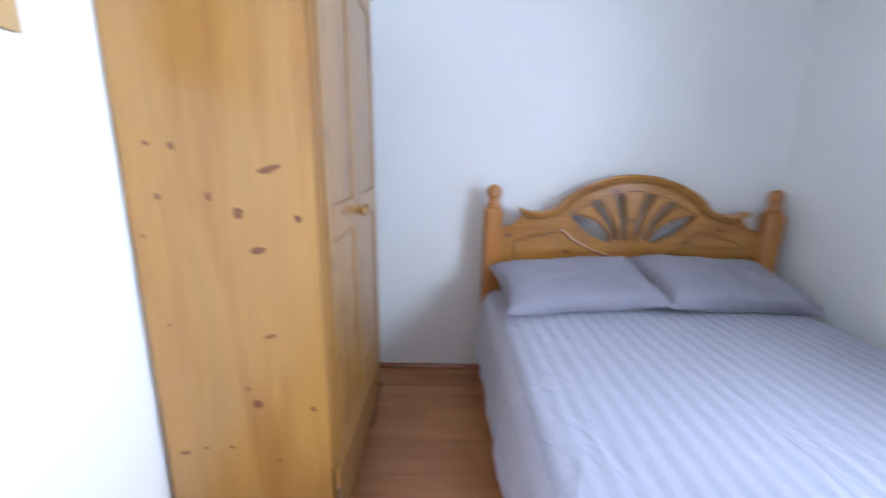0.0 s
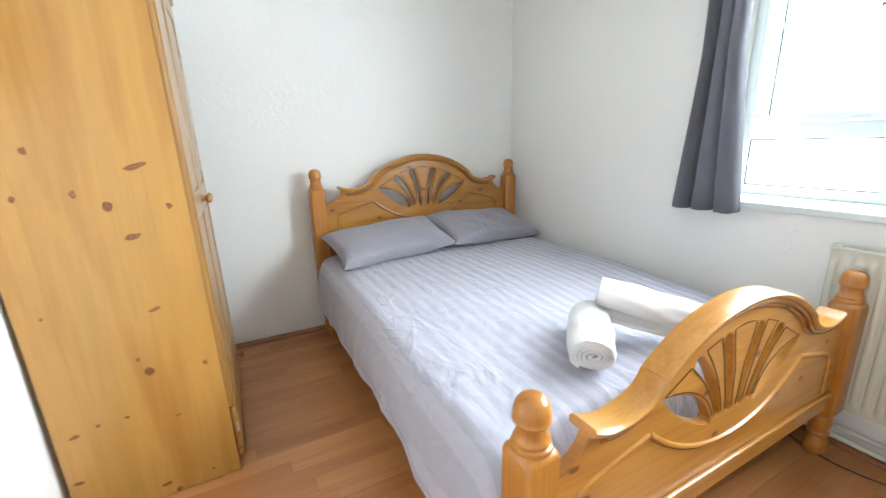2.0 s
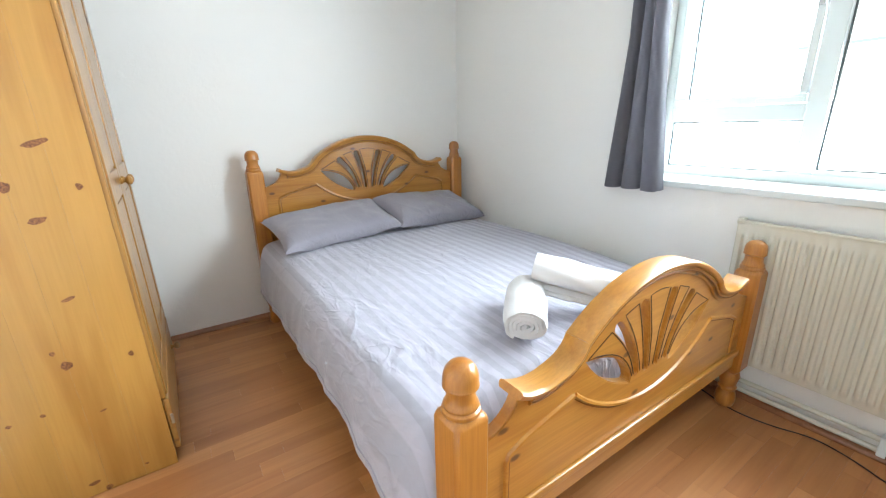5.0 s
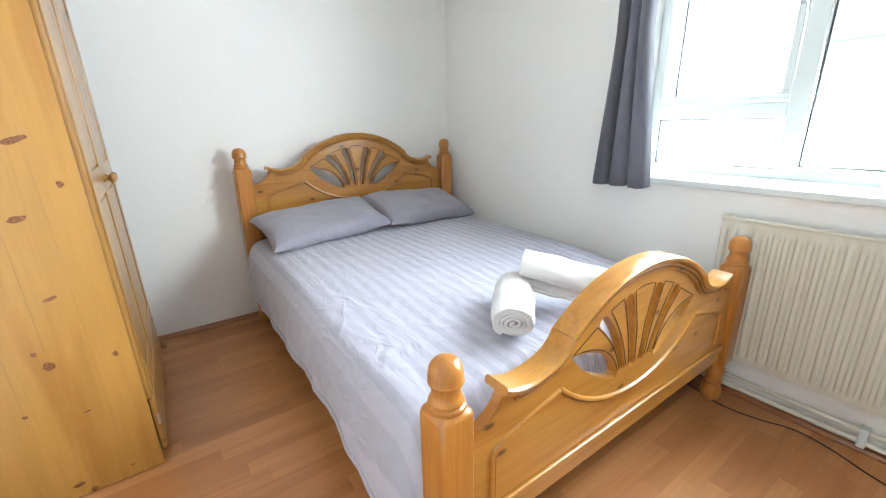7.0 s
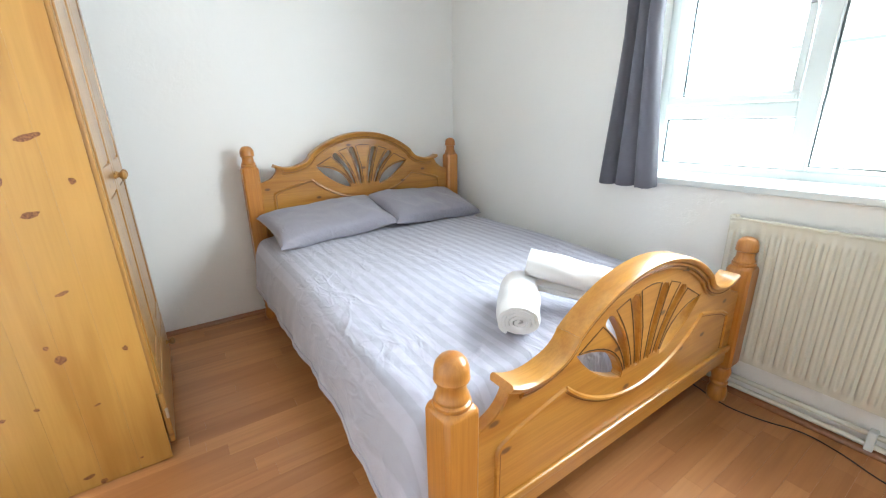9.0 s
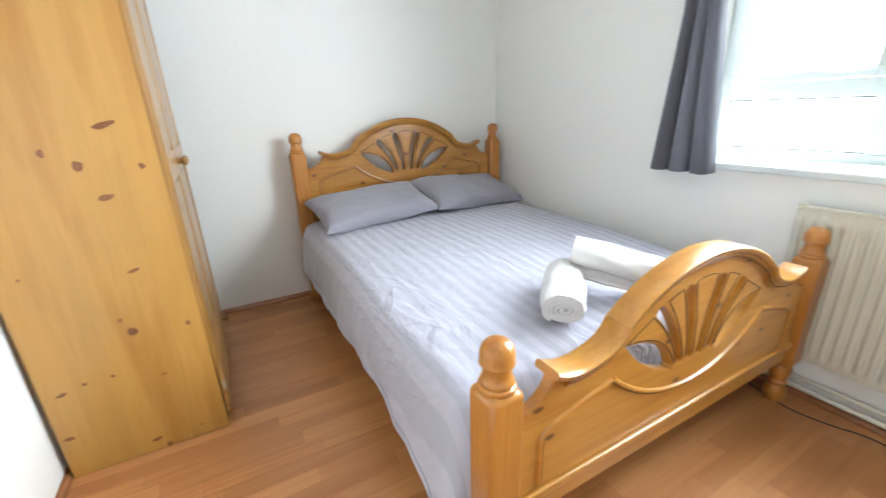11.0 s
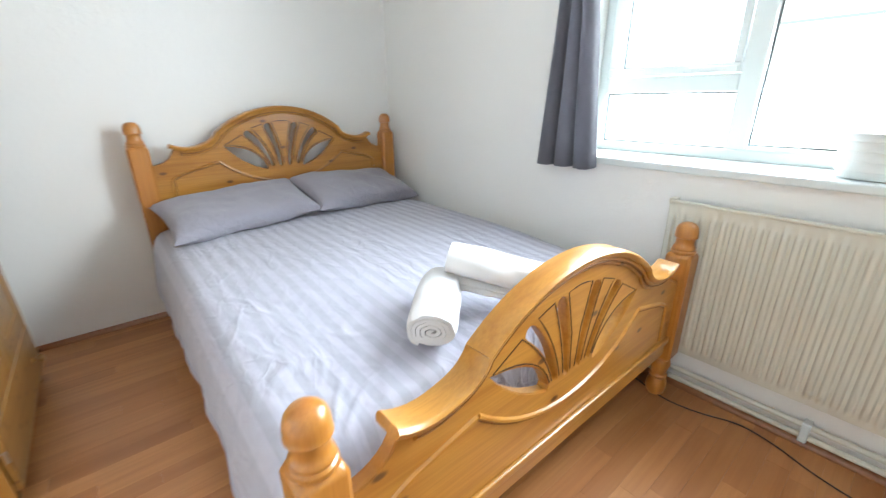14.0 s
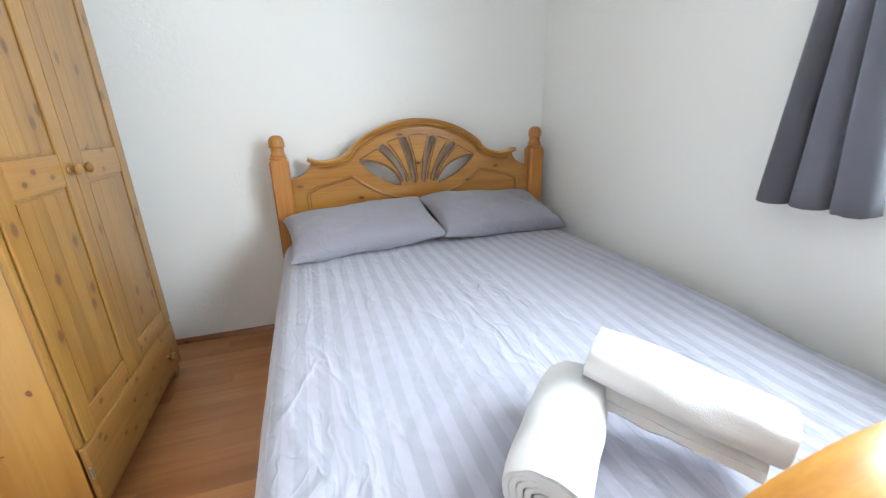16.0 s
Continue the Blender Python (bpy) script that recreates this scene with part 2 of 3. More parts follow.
def bezier(a, c, b, n=12):
    return [tuple((1 - s) ** 2 * p + 2 * s * (1 - s) * q + s * s * r for p, q, r in zip(a, c, b)) for s in (i / n for i in range(n + 1))]


def arc(half, z_end, z_mid, n=24):
    """Points of a circular arc from -half to half, with its middle at z_mid."""
    sag = z_mid - z_end
    r = (half * half + sag * sag) / (2 * abs(sag))
    out = []
    for i in range(n + 1):
        x = -half + 2 * half * i / n
        d = math.sqrt(max(r * r - x * x, 0))
        out.append((x, z_mid - r + d if sag > 0 else z_mid + r - d))
    return out


def plate(outline, holes, y0, y1, cx, bevel=0.0):
    """A board in the xz plane with holes cut through it."""
    bm = bmesh.new()
    for loop in [outline, *holes]:
        vs = [bm.verts.new((cx + x, y0, z)) for x, z in loop]
        for i in range(len(vs)):
            bm.edges.new((vs[i], vs[(i + 1) % len(vs)]))
    bmesh.ops.triangle_fill(bm, edges=bm.edges[:], use_beauty=True)
    front = bm.faces[:]
    made = bmesh.ops.extrude_face_region(bm, geom=front)["geom"]
    bmesh.ops.translate(bm, vec=(0, y1 - y0, 0), verts=[g for g in made if isinstance(g, bmesh.types.BMVert)])
    bmesh.ops.recalc_face_normals(bm, faces=bm.faces)
    if bevel:
        rim = [e for e in bm.edges if len(e.link_faces) == 2 and e.calc_face_angle(0) > 1.2]
        bmesh.ops.bevel(bm, geom=rim, offset=bevel, segments=2, affect="EDGES", clamp_overlap=True)
    return bm


# ---------- the room ----------
XL, XR, YB, YF, ZC = -0.685, 1.866, 2.19, -1.7, 2.4
WY0, WY1, WZ0, WZ1 = -0.80, 0.735, 0.90, 2.1

tagged(part("ceiling", box(XL - 0.2, XR + 0.3, YF - 0.2, YB + 0.2, ZC, ZC + 0.15), CEIL), "plain white plaster ceiling", "ceiling", kind="structure")
tagged(part("wall_back", box(XL - 0.2, XR + 0.3, YB, YB + 0.2, -0.1, ZC), WALL), "white painted plaster wall behind the bed", "wall", kind="structure")
tagged(part("wall_left", box(XL - 0.2, XL, YF, YB, -0.1, ZC), WALL), "white painted wall beside the pine wardrobe", "wall", kind="structure")
tagged(part("wall_front", box(XL - 0.2, XR + 0.3, YF - 0.2, YF, -0.1, ZC), WALL), "plain white wall closing the room", "wall", kind="structure")
tagged(part("wall_window", join(
    box(XR, XR + 0.3, YF, YB, -0.1, WZ0 - 0.03), box(XR, XR + 0.3, YF, YB, WZ1, ZC),
    box(XR, XR + 0.3, WY1, YB, WZ0 - 0.03, WZ1), box(XR, XR + 0.3, YF, WY0, WZ0 - 0.03, WZ1)), WALL),
    "white painted wall with a deep window opening above a radiator", "wall", kind="structure")


def skirting(name, p, q, out):
    """A small quadrant bead on the floor along a wall; out points into the room."""
    o = Vector(out)
    sec = [(0, 0.0), (0.018, 0.0), (0.0175, 0.008), (0.014, 0.016), (0.008, 0.022), (0, 0.025)]
    bm = bmesh.new()
    ends = []
    for e in (p, q):
        ends.append([bm.verts.new(Vector((e[0], e[1], 0.0005)) + o * (a + 0.0005) + Vector((0, 0, b))) for a, b in sec])
    for i in range(len(sec)):
        j = (i + 1) % len(sec)
        bm.faces.new((ends[0][i], ends[0][j], ends[1][j], ends[1][i]))
    bm.faces.new(ends[0])
    bm.faces.new(ends[1])
    return tagged(part(name, bm, SKIRT), "thin brown wooden skirting bead on the floor edge", "skirting", kind="structure")


skirting("baseboard_back", (XL, YB), (XR, YB), (0, -1, 0))
skirting("baseboard_left", (XL, YF), (XL, YB - 0.02), (1, 0, 0))
skirting("baseboard_window", (XR, YF), (XR, YB - 0.02), (-1, 0, 0))

# ---------- window ----------
FX = 2.115  # inner face of the frame
window = base("window_1", (FX, -0.13, WZ0), "white painted casement window with a transom and deep sill", "window", kind="structure")


def bar(name, y0, y1, z0, z1, x0=FX, x1=FX + 0.06, parent=None, label="", bevel=0.006):
    return part(name, box(x0, x1, y0, y1, z0, z1, bevel), GLOSS, parent or window, label)


bar("frame_bottom", WY0, WY1, WZ0, 0.94)
bar("frame_top", WY0, WY1, 2.04, WZ1)
bar("frame_side", 0.69, WY1, 0.94, 2.04)
bar("frame_side", WY0, WY0 + 0.045, 0.94, 2.04)
bar("mullion", 0.098, 0.168, 0.94, 2.04, FX - 0.01)
bar("transom", 0.168, 0.69, 1.15, 1.215, FX - 0.006)
part("casement", join(
    box(FX - 0.012, FX + 0.045, 0.171, 0.687, 1.218, 1.252, 0.005), box(FX - 0.012, FX + 0.045, 0.171, 0.687, 1.985, 2.037, 0.005),
    box(FX - 0.012, FX + 0.045, 0.632, 0.687, 1.252, 1.985, 0.005), box(FX - 0.012, FX + 0.045, 0.171, 0.20, 1.252, 1.985, 0.005)), GLOSS, window)
bar("fixed_pane_bead", WY0 + 0.045, 0.098, 0.94, 0.956, FX + 0.002, FX + 0.03, bevel=0.003)
for y0, y1, z0, z1 in ((0.2, 0.632, 1.252, 1.985), (0.168, 0.69, 0.94, 1.15), (WY0 + 0.045, 0.098, 0.956, 2.04)):
    g = part("pane", box(FX + 0.026, FX + 0.030, y0, y1, z0, z1), GLASS, window)
    g.visible_shadow = False
    seal = join(*[box(FX + 0.017, FX + 0.0255, a, b, c, d) for a, b, c, d in (
        (y0, y0 + 0.006, z0, z1), (y1 - 0.006, y1, z0, z1), (y0 + 0.006, y1 - 0.006, z0, z0 + 0.005), (y0 + 0.006, y1 - 0.006, z1 - 0.006, z1))])
    part("glazing_seal", seal, SEAL, window, "dark grey glazing seal")
part("window_stay", join(box(FX - 0.034, FX - 0.012, 0.175, 0.335, 1.220, 1.240, 0.003), box(FX - 0.026, FX - 0.0115, 0.19, 0.21, 1.216, 1.236, 0.003)), GLOSS, window)
part("handle_plate", box(FX - 0.020, FX - 0.0115, 0.174, 0.198, 1.56, 1.64, 0.003), STEEL, window, "dull steel handle plate")
part("handle_lever", sweep([(FX - 0.02, 0.186, 1.60), (FX - 0.045, 0.188, 1.602), (FX - 0.052, 0.22, 1.606), (FX - 0.05, 0.27, 1.612), (FX - 0.046, 0.305, 1.607)],
     round_section(0.008)), STEEL, window, "dull steel lever handle", True)
part("window_sill", join(box(XR - 0.022, FX + 0.0, WY0, WY1, WZ0 - 0.03, WZ0 - 0.001, 0.006)), GLOSS, window, "white gloss painted sill board")

# pot on the sill
prof = [(0, 0.901), (0.088, 0.901), (0.092, 0.906)]
for i in range(4):
    z = 0.925 + 0.028 * i
    prof += [(0.096 + 0.003 * i, z - 0.006), (0.1 + 0.003 * i, z), (0.097 + 0.003 * i, z + 0.006)]
prof += [(0.108, 1.026), (0.112, 1.032), (0.106, 1.034), (0.102, 1.02), (0.09, 0.93), (0, 0.925)]
tagged(part("plant_pot", lathe(prof, 40, Matrix.Translation((1.985, -0.275, 0))), POT, smooth=True), "white ribbed pot standing empty on the window sill", "pot")

# ---------- outside ----------
tagged(part("ground", box(2.6, 90, -60, 60, -6.2, -6.0), GROUND), "grey paved ground below the window", "ground", kind="structure")


def overcast(name, colour, strength):
    m, nt, p = material(name)
    p.inputs["Base Color"].default_value = (0, 0, 0, 1)
    v = coords(nt)
    nt.links.new(mix(nt, noise_tex(nt, v, 0.15), tuple(c * 0.96 for c in colour), colour), p.inputs["Emission Color"])
    p.inputs["Emission Strength"].default_value = strength
    return m


# bright overcast distance with faint level ledges of a far facade
BRIGHT = overcast("overcast_distance", (0.95, 1.0, 1.0), 3.2)
FAINT = overcast("pale_ledge", (0.70, 0.84, 0.84), 1.05)
backdrop = tagged(part("backdrop", box(60, 60.5, -150, 150, -30, 120), BRIGHT), "bright overcast sky and pale distance outside", "backdrop", kind="structure")
for z in (8.3, 15.5, 30.0):
    part("ledge", box(59.7, 60, -150, 150, z, z + 0.28), FAINT, backdrop)

# ---------- curtain ----------


def curtain():
    """Three full rounded pleats that overlap in sharp creases, wider at the hem."""
    bm = bmesh.new()
    per, nv, pleats = 26, 30, 3
    grid = []
    for j in range(nv + 1):
        s = j / nv
        y_far = 0.825 - 0.050 * min(1, s / 0.5) - 0.012 * s
        y_near = 0.535 + 0.062 * min(1, s / 0.5) + 0.012 * s
        depth = 0.058 - 0.016 * s
        row = []
        for i in range(per * pleats + 1):
            k, u = divmod(i, per)
            u /= per
            sway = 0.06 * math.sin(s * 4 + k * 1.9)
            along = (k + u - 0.13 * math.sin(2 * math.pi * u) + sway * math.sin(math.pi * u)) / pleats
            lobe = math.sin(math.pi * u) ** 0.75 * depth * (1.0, 0.88, 0.95, 1.0)[k]
            lobe += 0.004 * noise.noise(Vector((i * 0.12, s * 3, 3)))
            hem = -0.008 * math.sin(math.pi * u) * (1 - s) ** 6 + 0.0025 * noise.noise(Vector((i * 0.3, 5, 1))) * (1 - s) ** 6
            row.append(bm.verts.new((1.832 - lobe - 0.006 * (1 - s), y_near + (y_far - y_near) * along, 0.858 + (2.16 - 0.858) * s + hem)))
        grid.append(row)
    for a, b in zip(grid, grid[1:]):
        for i in range(per * pleats):
            bm.faces.new((a[i], a[i + 1], b[i + 1], b[i]))
    bmesh.ops.solidify(bm, geom=bm.faces[:], thickness=0.003)
    return bm


drape = base("curtain", (1.795, 0.68, 0.86), "charcoal grey fabric curtain hanging in soft folds", "curtain")
part("fabric", curtain(), CURTAIN, drape, smooth=True)
pole = base("curtain_rail", (1.795, -0.13, 2.18), "white metal curtain rail above the window", "curtain rail")
part("rail", sweep([(1.795, -1.2, 2.18), (1.795, 0.9, 2.18)], round_section(0.011)), GLOSS, pole, smooth=True)
for y in (-1.15, 0.86):
    part("bracket", box(1.795, XR, y - 0.012, y + 0.012, 2.168, 2.192, 0.003), GLOSS, pole)

# ---------- radiator ----------


def radiator_panel(x, y0, y1, z0, z1, pitch=0.0333):
    n = int((y1 - y0) / pitch)
    shape = [(0.0, 0), (0.14, 0), (0.22, 0.3), (0.30, 0.85), (0.37, 1), (0.63, 1), (0.70, 0.85), (0.78, 0.3), (0.86, 0)]
    ys = [(y0, 0)] + [(y0 + 0.012 + (k + f) * pitch, d) for k in range(n) for f, d in shape if y0 + 0.012 + (k + f) * pitch < y1 - 0.01] + [(y1, 0)]
    zs = [(z0, 0), (z0 + 0.022, 0), (z0 + 0.032, 0.7), (z0 + 0.045, 1), (z1 - 0.055, 1), (z1 - 0.042, 0.7), (z1 - 0.032, 0), (z1, 0)]
    bm = bmesh.new()
    rows = [[bm.verts.new((x - 0.0095 * d * e, y, z)) for y, d in ys] for z, e in zs]
    for a, b in zip(rows, rows[1:]):
        for i in range(len(ys) - 1):
            bm.faces.new((a[i], a[i + 1], b[i + 1], b[i]))
    return bm


rad = base("radiator", (1.83, -0.4, 0.19), "cream enamelled panel radiator with pressed vertical ribs under the window", "radiator")
part("front_panel", radiator_panel(1.803, -1.0, 0.208, 0.19, 0.770), CREAM, rad, smooth=True)
part("back_shell", box(1.8045, 1.818, -1.0, 0.2075, 0.192, 0.769, 0.002), CREAM, rad)
part("top_seam", box(1.796, 1.822, -1.0, 0.208, 0.770, 0.780, 0.003), CREAM, rad)
part("bleed_boss", box(1.80, 1.835, 0.190, 0.216, 0.764, 0.787, 0.004), CREAM, rad)
part("side_flange", box(1.805, 1.84, 0.2085, 0.213, 0.2, 0.765, 0.001), CREAM, rad)
for y in (0.02, -0.8):
    part("wall_bracket", box(1.816, XR, y - 0.02, y + 0.02, 0.3, 0.7, 0.003), CREAM, rad)
pipes = base("heating_pipes", (1.84, 0.2, 0.05), "pair of cream painted heating pipes clipped along the wall", "pipe")
for z in (0.089, 0.047):
    part("pipe", sweep([(1.842, YF, z), (1.842, -0.4, z + 0.002), (1.842, 0.6, z), (1.842, YB - 0.03, z)], round_section(0.0105)), CREAM, pipes, smooth=True)
for y in (-0.33, 0.62):
    part("pipe_clip", box(1.828, XR, y - 0.012, y + 0.012, 0.030, 0.106, 0.004), GLOSS, pipes)

cable = [(1.80, 0.42, 0.004), (1.785, 0.23, 0.004), (1.728, 0.085, 0.004), (1.752, -0.053, 0.004), (1.808, -0.163, 0.004), (1.783, -0.285, 0.004), (1.735, -0.38, 0.004), (1.70, -0.55, 0.004), (1.72, -0.8, 0.004)]
for _ in range(3):
    cut = [cable[0]]
    for p, q in zip(cable, cable[1:]):
        cut += [tuple(0.75 * a + 0.25 * b for a, b in zip(p, q)), tuple(0.25 * a + 0.75 * b for a, b in zip(p, q))]
    cable = cut + [cable[-1]]
tagged(part("power_cable", sweep(cable, round_section(0.0027, 8)), BLACK, smooth=True), "thin black power cable lying on the floor", "cable")

# ---------- bed ----------
CX, PL, PR = 1.066, 0.372, 1.760
YH, YT = 2.082, 0.122  # post lines at head and foot
DROP = 0.326
bed = base("double_bed", (CX, 1.1, 0), "honey-varnished carved pine double bed with turned posts", "bed")


def post(x, y, drop):
    """Square post with a turned finial and a turned foot."""
    top = 1.048 - drop
    h = 0.043
    body = bmesh.new()
    levels = [(0.165, 0.030), (0.18, h - 0.004), (0.19, h), (top - 0.128, h), (top - 0.118, h - 0.004), (top - 0.112, 0.033)]
    rings = []
    for z, r in levels:
        c = r * 0.80
        ring = [(r, c), (c, r), (-c, r), (-r, c), (-r, -c), (-c, -r), (c, -r), (r, -c)]
        rings.append([body.verts.new((x + a, y + b, z)) for a, b in ring])
    for a, b in zip(rings, rings[1:]):
        for i in range(8):
            body.faces.new((a[i], a[(i + 1) % 8], b[(i + 1) % 8], b[i]))
    body.faces.new(rings[0])
    body.faces.new(rings[-1])
    m = Matrix.Translation((x, y, 0))
    fin = lathe([(0.039, top - 0.114), (0.041, top - 0.110), (0.040, top - 0.104), (0.0355, top - 0.100), (0.037, top - 0.096), (0.0365, top - 0.092), (0.033, top - 0.087),
                 (0.0305, top - 0.080), (0.0300, top - 0.064), (0.0315, top - 0.057), (0.0372, top - 0.054), (0.0378, top - 0.051), (0.0362, top - 0.048),
                 (0.0368, top - 0.038), (0.0355, top - 0.027), (0.032, top - 0.016), (0.024, top - 0.006), (0.012, top - 0.001), (0, top)], 32, m)
    foot = lathe([(0, 0), (0.028, 0), (0.034, 0.008), (0.038, 0.03), (0.036, 0.055), (0.029, 0.075), (0.033, 0.083), (0.034, 0.09), (0.029, 0.098),
                  (0.033, 0.12), (0.038, 0.14), (0.034, 0.155), (0.030, 0.17)], 32, m)
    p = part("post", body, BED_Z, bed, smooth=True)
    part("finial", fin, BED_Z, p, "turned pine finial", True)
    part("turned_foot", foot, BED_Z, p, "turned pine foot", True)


for x in (PL, PR):
    post(x, YH, 0.0)
    post(x, YT, DROP)


def crown_line():
    """Top edge from tip to tip: upturned shoulders, a step, then a round arch."""
    left = bezier((-0.560, 0.936), (-0.50, 0.902), (-0.425, 0.925), 8)[:-1] + bezier((-0.425, 0.925), (-0.365, 0.938), (-0.345, 0.983), 6)[:-1]
    top = arc(0.345, 0.983, 1.106, 28)
    return left + top + [(-x, z) for x, z in reversed(left)]


def slot(base_pt, ctrl, top_pt, w0, w1):
    """A tapering curved slot with a round top."""
    mid = bezier(base_pt, ctrl, top_pt, 12)
    a, b = [], []
    for i, (x, z) in enumerate(mid):
        x2, z2 = mid[min(i + 1, 12)]
        x1, z1 = mid[max(i - 1, 0)]
        d = Vector((x2 - x1, z2 - z1)).normalized()
        w = w0 + (w1 - w0) * (i / 12)
        a.append((x - d.y * w, z + d.x * w))
        b.append((x + d.y * w, z - d.x * w))
    cap = []
    for k in range(1, 6):
        ang = math.pi * k / 6
        cap.append((mid[-1][0] - d.y * w * math.cos(ang) + d.x * w * math.sin(ang), mid[-1][1] + d.x * w * math.cos(ang) + d.y * w * math.sin(ang)))
    return a + cap + list(reversed(b))


def mirror(loop):
    return [(-x, z) for x, z in loop]


def end_panel(y, drop, low, name):
    """Carved panel with the pierced fan, its crown moulding, beads and scored petal lines."""
    def dz(loop):
        return [(x, z - drop) for x, z in loop]
    y0, y1 = y - 0.016, y + 0.016
    crown = crown_line()
    side = PR - CX - 0.040
    notch = bezier((-0.545, 0.925), (-0.560, 0.845), (-side, 0.838), 8)
    outline = crown[1:-1] + mirror(notch) + [(side, low + drop), (-side, low + drop)] + list(reversed(notch))
    s1 = slot((0.026, 0.778), (0.036, 0.90), (0.076, 1.000), 0.0075, 0.0180)
    s2 = slot((0.074, 0.782), (0.100, 0.888), (0.188, 0.966), 0.0075, 0.0180)
    bot = [(x, z) for x, z in arc(0.318, 0.912, 0.752, 30) if 0.100 <= x]
    leaf = bot + bezier((0.310, 0.908), (0.140, 0.890), (0.102, bot[0][1] + 0.010), 10)
    holes = [s1, s2, leaf, mirror(s1), mirror(s2), mirror(leaf)]
    panel = part(name, plate(dz(outline), [dz(h) for h in holes], y0, y1, CX, 0.0025), BED_X, bed)
    # crown moulding: a deep cap and a smaller bead under it
    pts = [(CX + x, y, z - drop) for x, z in crown]
    cap = [(-0.039, -0.012), (-0.041, -0.003), (-0.037, 0.001), (-0.030, 0.003), (0.024, 0.003), (0.030, 0.001), (0.033, -0.005), (0.031, -0.012), (0.027, -0.017), (-0.033, -0.017)]
    # the crown is jointed from two shoulders and an arch
    for run in (pts[:15], pts[14:-14], pts[-15:]):
        part("crown_moulding", sweep_flat(run, cap), BED_X, panel, "rounded crown moulding", True)
    for off, dep, rad_ in ((0.022, 0.026, 0.007), (0.036, 0.022, 0.0055)):
        inner = offset_line(crown[3:-3], off)
        for sgn in (-1, 1):
            part("bead", sweep([(CX + x, y + sgn * (dep - 0.003), z - drop) for x, z in inner], round_section(rad_, 8), (0, 1, 0)), BED_X, panel, smooth=True)
    for off in (0.0135, 0.029):
        line = offset_line(crown[3:-3], off)
        part("dark_line", sweep([(CX + x, y0 - 0.012, z - drop) for x, z in line], round_section(0.002, 6), (0, -1, 0)), LINE_BROWN, panel, "dark line under the crown")
    # raised bead outlining the lower field
    field = [(-0.580, low + 0.095), (-0.580, 0.752 - drop), (-0.574, 0.768 - drop), (-0.526, 0.791 - drop), (-0.440, 0.812 - drop), (-0.356, 0.831 - drop)]
    sweep_arc = [(x, z - drop) for x, z in arc(0.352, 0.832, 0.695, 26)]
    for line in (field, [(-x, z) for x, z in field], sweep_arc):
        part("bead", sweep([(CX + x, y0 - 0.001, z) for x, z in line], [(-0.008, -0.002), (-0.004, 0.0055), (0.002, 0.0065), (0.008, -0.002)], (0, -1, 0)), BED_X, panel, smooth=True)
    # thin brown strips along the beads: the beads' shade put into colour
    for line, shift in ((field, 0.0095), ([(-x, z) for x, z in field], -0.0095), (sweep_arc, 0.0095)):
        low_line = offset_line(line, shift)
        part("dark_line", sweep([(CX + x, y0 - 0.0002, z) for x, z in low_line], [(-0.0014, -0.001), (-0.0014, 0.0008), (0.0014, 0.0008), (0.0014, -0.001)], (0, -1, 0)), LINE_BROWN, panel, "brown line beside the field bead, shade put into colour")
    # scored lines round the petals
    lines = [[(-0.010, 0.785), (-0.020, 0.90), (-0.052, 1.023), (-0.026, 1.028), (0.0, 1.030), (0.026, 1.028), (0.052, 1.023), (0.020, 0.90), (0.010, 0.785)]]
    for sgn in (-1, 1):
        a = bezier((0.042, 0.788), (0.060, 0.90), (0.107, 1.014), 8) + bezier((0.166, 0.995), (0.088, 0.905), (0.058, 0.788), 8)
        lines.append([(sgn * x, z) for x, z in a])
        a = bezier((0.091, 0.788), (0.122, 0.885), (0.220, 0.963), 8) + bezier((0.312, 0.914), (0.146, 0.906), (0.098, 0.785), 8)
        lines.append([(sgn * x, z) for x, z in a])
    half = 0.0016 if drop else 0.0025
    for line in lines:
        part("dark_line", sweep([(CX + x, y0 - 0.0002, z - drop) for x, z in line], [(-half, -0.001), (-half, 0.0010), (half, 0.0010), (half, -0.001)], (0, -1, 0)), GROOVE, panel, "dark scored petal line")
    return panel


def sweep_flat(pts, section):
    """Sweep in the xz plane: the section's first number runs along y, its second square to the line."""
    bm = bmesh.new()
    rings = []
    for i, p in enumerate(pts):
        a, b = Vector(pts[max(i - 1, 0)]), Vector(pts[min(i + 1, len(pts) - 1)])
        t = (b - a).normalized()
        n = Vector((-t.z, 0, t.x))
        rings.append([bm.verts.new(Vector(p) + Vector((0, s, 0)) + n * h) for s, h in section])
    k = len(section)
    for a, b in zip(rings, rings[1:]):
        for i in range(k):
            bm.faces.new((a[i], a[(i + 1) % k], b[(i + 1) % k], b[i]))
    bm.faces.new(rings[0])
    bm.faces.new(rings[-1])
    return bm


def offset_line(line, off):
    out = []
    for i, p in enumerate(line):
        a, b = line[max(i - 1, 0)], line[min(i + 1, len(line) - 1)]
        t = Vector((b[0] - a[0], b[1] - a[1])).normalized()
        out.append((p[0] + t.y * off, p[1] - t.x * off))
    return out


end_panel(YH + 0.012, 0.0, 0.30, "headboard")
foot_panel = end_panel(YT, DROP, 0.20, "footboard")
part("ledge_moulding", box(PL + 0.045, PR - 0.045, YT - 0.030, YT - 0.0155, 0.262, 0.286, 0.005), BED_X, foot_panel, "lower ledge moulding")
for x in (PL, PR):
    part("side_rail", box(x - 0.014, x + 0.014, YT + 0.044, YH - 0.044, 0.20, 0.34, 0.004), BED_Y, bed)
